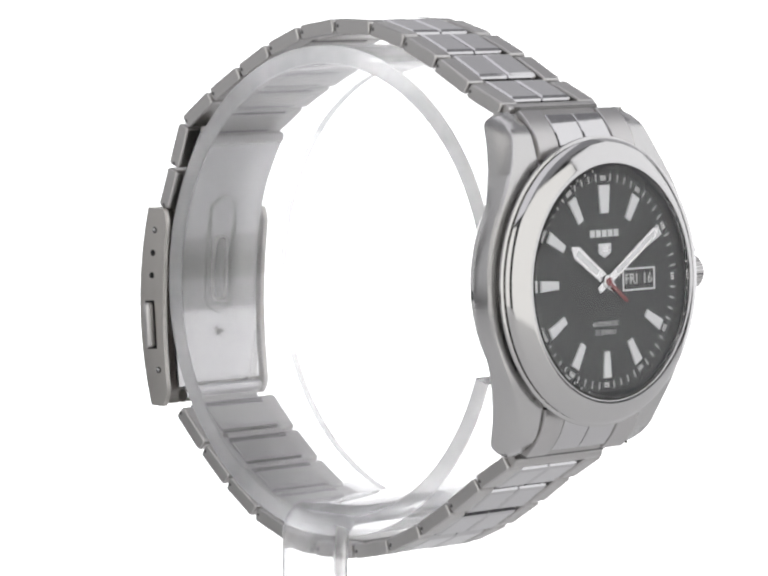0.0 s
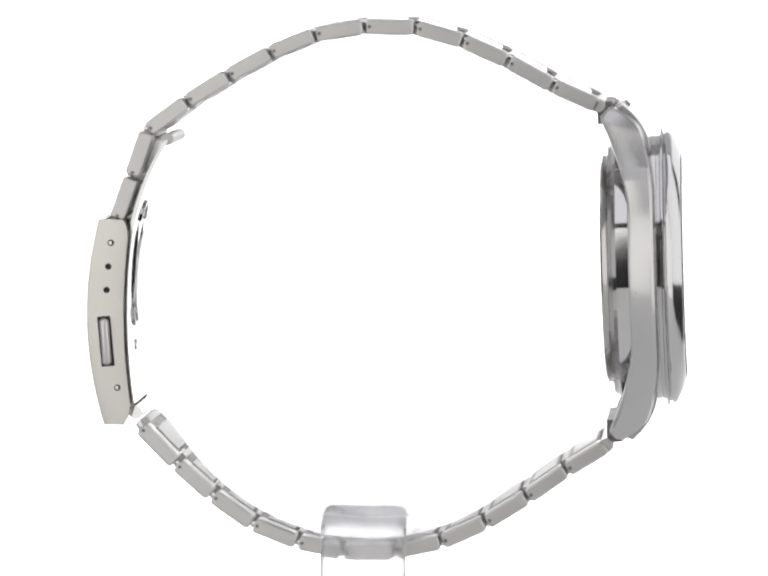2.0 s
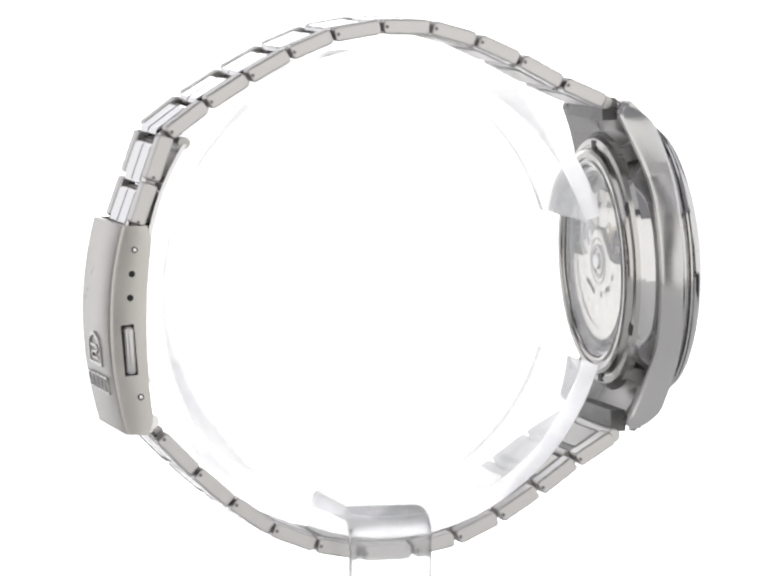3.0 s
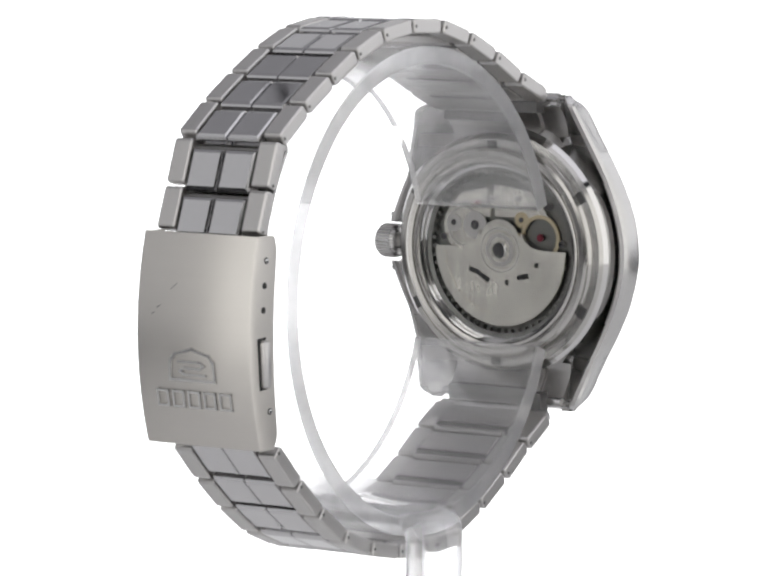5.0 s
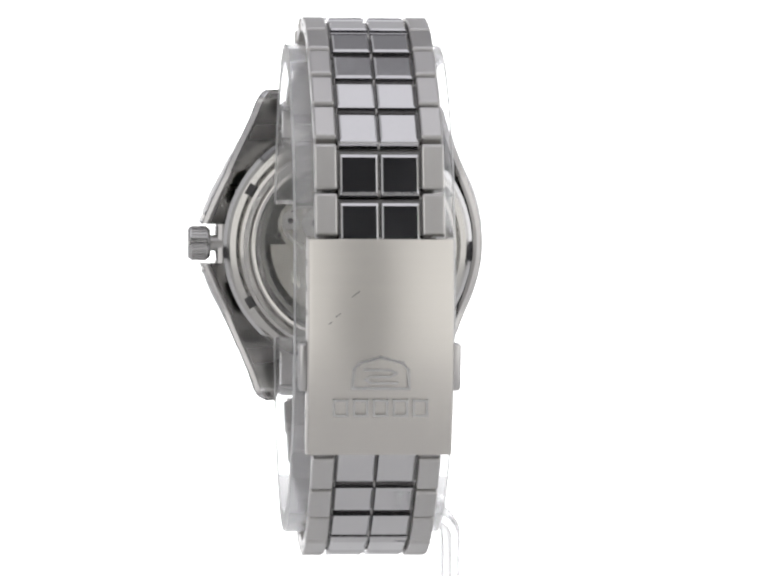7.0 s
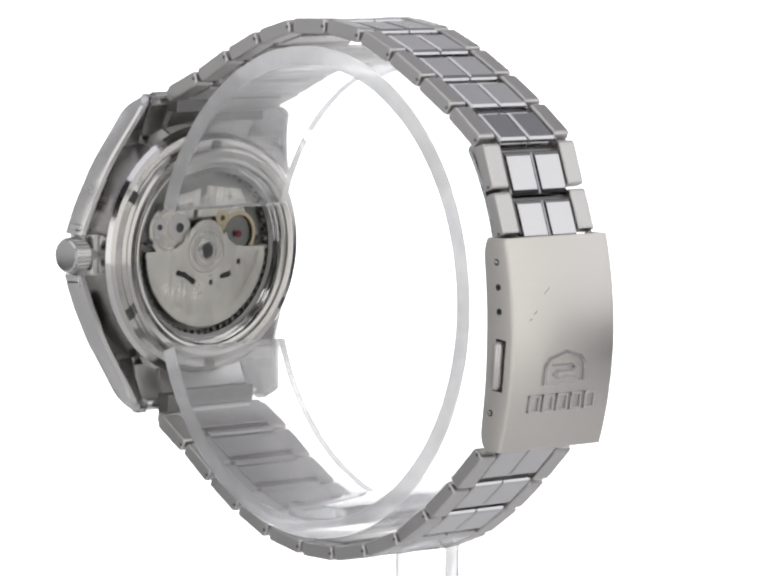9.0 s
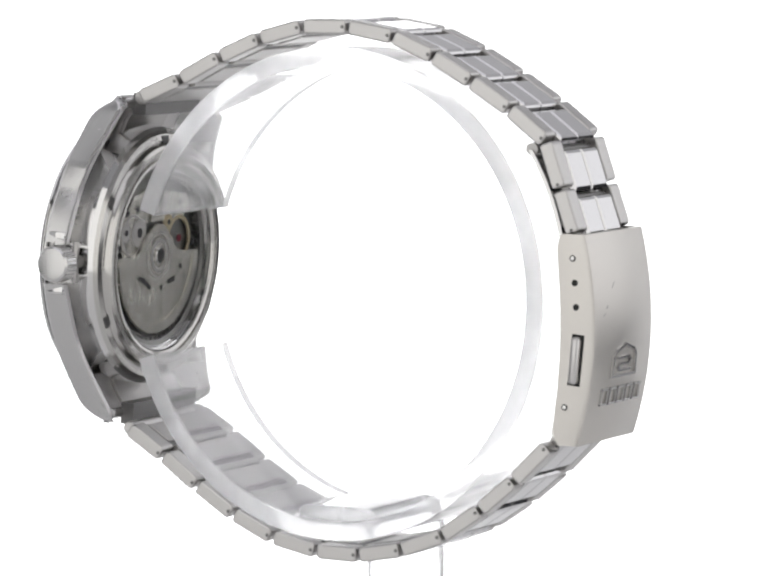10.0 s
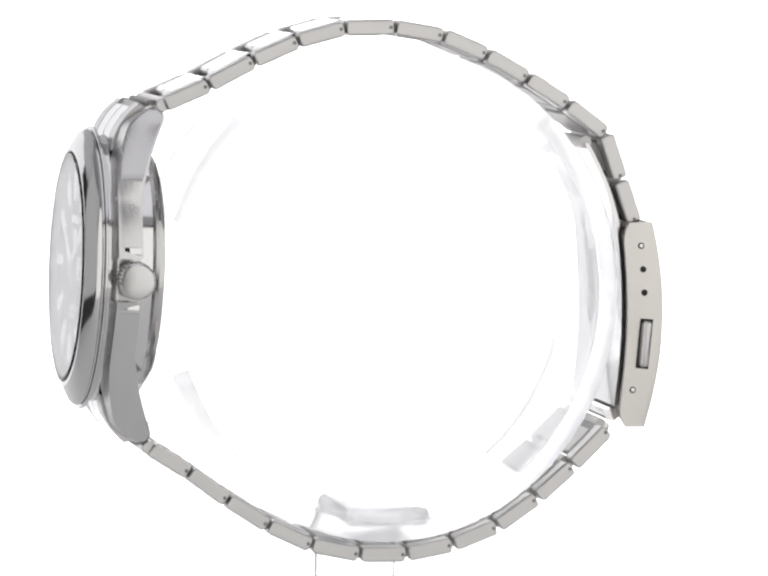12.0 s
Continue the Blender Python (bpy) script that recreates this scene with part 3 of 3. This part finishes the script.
for chain in (UPPER, LOWER):
    for k, (a, b) in enumerate(zip(chain, chain[1:])):
        bracelet_link(a, b, 8.8 - 0.2 * k if k < 4 else 8.0)


def end_top(b):
    """Height of the end link's outer face at distance b from the case centre."""
    return 6.3 - 0.085 * (b - 15.4) ** 2 if b < 19.5 else 4.87 - 0.72 * (b - 19.5) - 0.12 * (b - 19.5) ** 2


def end_piece(sign, a0, a1, drop, b0=15.4, b1=21.5, under=1.7):
    """A slice of the end link between a0 and a1 across."""
    secs = []
    steps = 9
    for a, inset in ((a0, 0.12), (a0 + 0.12, 0.0), (a1 - 0.12, 0.0), (a1, 0.12)):
        rows = [b0 + inset + (b1 - b0 - 2 * inset) * k / steps for k in range(steps + 1)]
        loop = [(end_top(b) - drop - inset, a, sign * b) for b in rows]
        loop += [(end_top(b) - drop - under, a, sign * (b - 0.7 * (b - b0) / (b1 - b0))) for b in reversed(rows)]
        secs.append(loop)
    return loft(secs)


def end_link(sign):
    """The solid link between the lugs, with two brushed sides and two polished plates."""
    ob = part("end_link", end_piece(sign, -5.1, 5.1, 0.45), SATIN_INNER, "head", "solid end link between the lugs", smooth=True)
    for s in (-1, 1):
        part("side_bar", end_piece(sign, min(s * 5.2, s * 9.0), max(s * 5.2, s * 9.0), 0.0), BRUSHED_CASE, ob, "brushed side of the end link", smooth=True)
        part("centre_plate", end_piece(sign, min(s * 0.1, s * 5.0), max(s * 0.1, s * 5.0), 0.05, 16.6, 20.9, 0.6), PLATE, ob, "polished square centre plate", smooth=True)
    part("spring_bar", turned(revolve([(0, -9.3), (0.7, -9.3), (0.7, 9.3), (0, 9.3)], 20, False), Matrix.Rotation(radians(90), 4, "Z")), POLISHED, ob, "steel spring bar", smooth=True, m=at(1.9, 0, sign * 20.4))


end_link(1)
end_link(-1)


for sign, (x, z) in ((1, UPPER[0]), (-1, LOWER[0])):
    part("hinge_barrel", turned(revolve([(0, -8.3), (0.8, -8.3), (0.9, -8.2), (0.9, 8.2), (0.8, 8.3), (0, 8.3)], 24, False), Matrix.Rotation(radians(90), 4, "Z")), BRUSHED, watch, "hinge barrel beside the end link", smooth=True, m=at(x, 0, z))
    # Fills the space between the lugs; its dark steel paints the shade there.
    part("hinge_web", slab([(-7.2, sign * 19.0), (7.2, sign * 19.0), (7.2, sign * 21.9), (-7.2, sign * 21.9)], -0.4, 1.7, 0.3), LINK_CORE, "head", "root of the bracelet between the lugs, darkened for the gap's shade")


# ---- clasp ----
def cover_x(z):
    return -36.5 + 0.0108 * (z + 3.0) ** 2


def wall_x(z):
    return -31.65 + 0.0062 * (z + 3.0) ** 2


def clasp_shell():
    """A bowed cover with two folded side walls."""
    secs = []
    for k in range(31):
        z = 9.0 - 26.6 * k / 30
        o, i = cover_x(z), wall_x(z)
        i -= 0.9 * max(0, (z - 6.5) / 2.5) ** 2 + 1.2 * max(0, (-15.0 - z) / 2.6) ** 2
        t, w = 0.75, 9.0
        secs.append([(o, -w + 0.7, z), (o + 0.2, -w + 0.2, z), (o + 0.7, -w, z), (i, -w, z), (i, -w + t, z), (o + t, -w + t, z),
                     (o + t, w - t, z), (i, w - t, z), (i, w, z), (o + 0.7, w, z), (o + 0.2, w - 0.2, z), (o, w - 0.7, z)])
    return loft(secs)


clasp = part("clasp", clasp_shell(), BRUSHED_CLASP, watch, "brushed steel folding clasp cover", smooth=True)
for side in (-1, 1):
    for x, z, mat, nm in ((-33.25, 6.0, POLISHED, "pin_end"), (-33.57, 2.93, HOLE, "pin_hole"), (-33.78, -0.1, HOLE, "pin_hole"), (-32.35, -12.75, POLISHED, "pin_end")):
        y = side * 9.0
        ring = turned(revolve([(0, -0.3), (0.42, -0.3), (0.42, 0.05), (0, 0.05)], 20, False), Matrix.Rotation(radians(90 * side), 4, "Z"))
        hole = part(nm, ring, HOLE, clasp, m=at(x, y, z))
        if mat is POLISHED:
            part("pin_face", turned(revolve([(0, 0.0), (0.3, 0.0), (0.26, 0.14), (0, 0.18)], 16, False), Matrix.Rotation(radians(90 * side), 4, "Z")), POLISHED, clasp, "bright pin end", smooth=True, m=at(x, y, z))
    part("button_slot", turned(box(-0.85, 0.85, -0.25, 0.04, -3.25, 3.25, 0.0), Matrix.Rotation(radians(180 if side < 0 else 0), 4, "Z")), HOLE, clasp, m=at(-33.85, side * 9.0, -6.75, 0, -5.5, 0))
    y0, y1 = (8.3, 10.0) if side > 0 else (-10.0, -8.3)
    part("button", turned(box(-0.6, 0.6, y0, y1, -3.0, 3.0, 0.45, 3), Matrix.Rotation(radians(-4.5), 4, "Y")), BRUSHED_CASE, clasp, "oblong push button", smooth=True, m=at(-33.85, 0, -6.75))


def on_cover(pts, lift):
    """A raised plate over a (y, z) outline that follows the bowed cover."""
    bm = bmesh.new()
    low = [bm.verts.new((cover_x(z) + 0.1, y, z)) for y, z in pts]
    top = [bm.verts.new((cover_x(z) - lift, y, z)) for y, z in pts]
    n = len(pts)
    bm.faces.new(low)
    face = bm.faces.new(list(reversed(top)))
    for k in range(n):
        bm.faces.new((low[k], top[k], top[(k + 1) % n], low[(k + 1) % n]))
    return bm


def stroke(pts, width, closed=True):
    """Bars along a line on the cover, joined."""
    bm = bmesh.new()
    for p, q in zip(pts, pts[1:] + pts[:1] if closed else pts[1:]):
        d = Vector((q[0] - p[0], q[1] - p[1])).normalized()
        s = Vector((-d.y, d.x)) * width / 2
        d = d * width / 2
        put_into(bm, on_cover([(p[0] - d.x - s.x, p[1] - d.y - s.y), (q[0] + d.x - s.x, q[1] + d.y - s.y), (q[0] + d.x + s.x, q[1] + d.y + s.y), (p[0] - d.x + s.x, p[1] - d.y + s.y)], 0.32))
    return bm


for y, z, length, lean in ((3.1, 2.4, 1.3, -38), (5.3, -0.2, 0.8, -35), (6.2, -1.1, 0.6, -35)):
    c, d = math.cos(radians(lean)), math.sin(radians(lean))
    q = [(y + u * c - v * d, z + u * d + v * c) for u, v in ((-length / 2, -0.05), (length / 2, -0.05), (length / 2, 0.05), (-length / 2, 0.05))]
    part("scratch", on_cover(q, 0.012), LINK_CORE, clasp, "fine dark scratch")
emblem = part("emblem", stroke([(-3.5, -9.2), (3.5, -9.2), (3.3, -6.8), (2.6, -6.0), (0, -5.3), (-2.6, -6.0), (-3.3, -6.8)], 0.35), POLISHED_CASE, clasp, "raised shield outline")
part("emblem_mark", stroke([(2.0, -6.9), (-1.2, -6.9), (-1.9, -7.3), (-1.2, -7.7), (1.2, -7.7), (1.9, -8.1), (1.2, -8.5), (-2.0, -8.5)], 0.3, False), POLISHED_CASE, clasp)
for k in range(5):
    y = -4.9 + 2.45 * k
    part("name_block", stroke([(y - 0.8, -12.6), (y + 0.8, -12.6), (y + 0.8, -10.7), (y - 0.8, -10.7)], 0.28), POLISHED_CASE, clasp, "raised block of the maker's name")


def blade(points, half, thick):
    secs = []
    for x, z in points:
        secs.append([(x, -half, z), (x, half, z), (x + thick, half, z), (x + thick, -half, z)])
    return loft(secs)


arc = [(-31.85 + 0.0062 * (z + 3) ** 2 + (0.0 if z < 6 else 0.0125 * (z - 6) ** 2), z) for z in [-15 + 34.2 * k / 22 for k in range(23)]]
inner = part("fold_blade", blade(arc, 7.0, 0.55), POLISHED, watch, "polished inner folding blade", smooth=True)


def slot_ring(half, z0, z1, width):
    """A raised stadium-shaped rim on the inner blade."""
    path = [(half * math.cos(radians(a)), z1 + half * math.sin(radians(a))) for a in range(0, 181, 20)]
    path += [(half * math.cos(radians(a)), z0 + half * math.sin(radians(a))) for a in range(180, 361, 20)]
    bm = bmesh.new()
    for (y, z), (v, w) in zip(path, path[1:] + path[:1]):
        mid = (z + w) / 2
        x = -31.3 + 0.0062 * (mid + 3) ** 2 + (0.0 if mid < 6 else 0.0125 * (mid - 6) ** 2)
        length = math.hypot(v - y, w - z) + width * 0.6
        b = box(-0.1, 0.3, -width / 2, width / 2, -length / 2, length / 2, 0.08, 1)
        slope = math.degrees(math.atan(0.0124 * (mid + 3) + (0.0 if mid < 6 else 0.025 * (mid - 6))))
        if length > 5:
            slope = math.degrees(math.atan(0.0124 * (mid + 3)))
        turned(b, pose(x, (y + v) / 2, mid) @ Matrix.Rotation(radians(slope), 4, "Y") @ Matrix.Rotation(math.atan2(-(v - y), w - z), 4, "X"))
        put_into(bm, b)
    return bm


part("slot_rim", slot_ring(2.3, -3.0, 8.5, 0.5), POLISHED, inner, "raised rim of a long slot", smooth=True)
part("slot_rim", slot_ring(1.2, -2.5, 4.0, 0.4), SATIN_INNER, inner, "raised rim of a long slot", smooth=True)
part("stud", revolve([(0, 0), (0.8, 0), (0.7, 0.35), (0, 0.4)], 20, False), POLISHED, inner, "round stud", smooth=True, m=at(-31.3, 0, -8.0))
part("hinge_tube", turned(revolve([(0, -6.5), (0.8, -6.5), (0.8, 6.5), (0, 6.5)], 20, False), Matrix.Rotation(radians(90), 4, "Z")), SATIN_INNER, inner, "hinge barrel", smooth=True, m=at(-26.3, 0, 19.3))
part("hinge_tube", turned(revolve([(0, -6.5), (0.9, -6.5), (0.9, 6.5), (0, 6.5)], 20, False), Matrix.Rotation(radians(90), 4, "Z")), POLISHED, inner, "hinge barrel", smooth=True, m=at(-30.3, 0, -16.2))


# ---- the turning ----
def motions():
    times = [0.5 * k for k in range(25)]
    walk(watch, [(t, Matrix.Rotation(radians(turn_at(t)), 4, "Z") @ pose(0, 1.3 * MM, 0)) for t in times])
    walk(stand, [(t, Matrix.Rotation(radians(turn_at(t)), 4, "Z")) for t in times])
    walk(table, [(t, Matrix.Rotation(radians(turn_at(t)), 4, "Z")) for t in times])


motions()
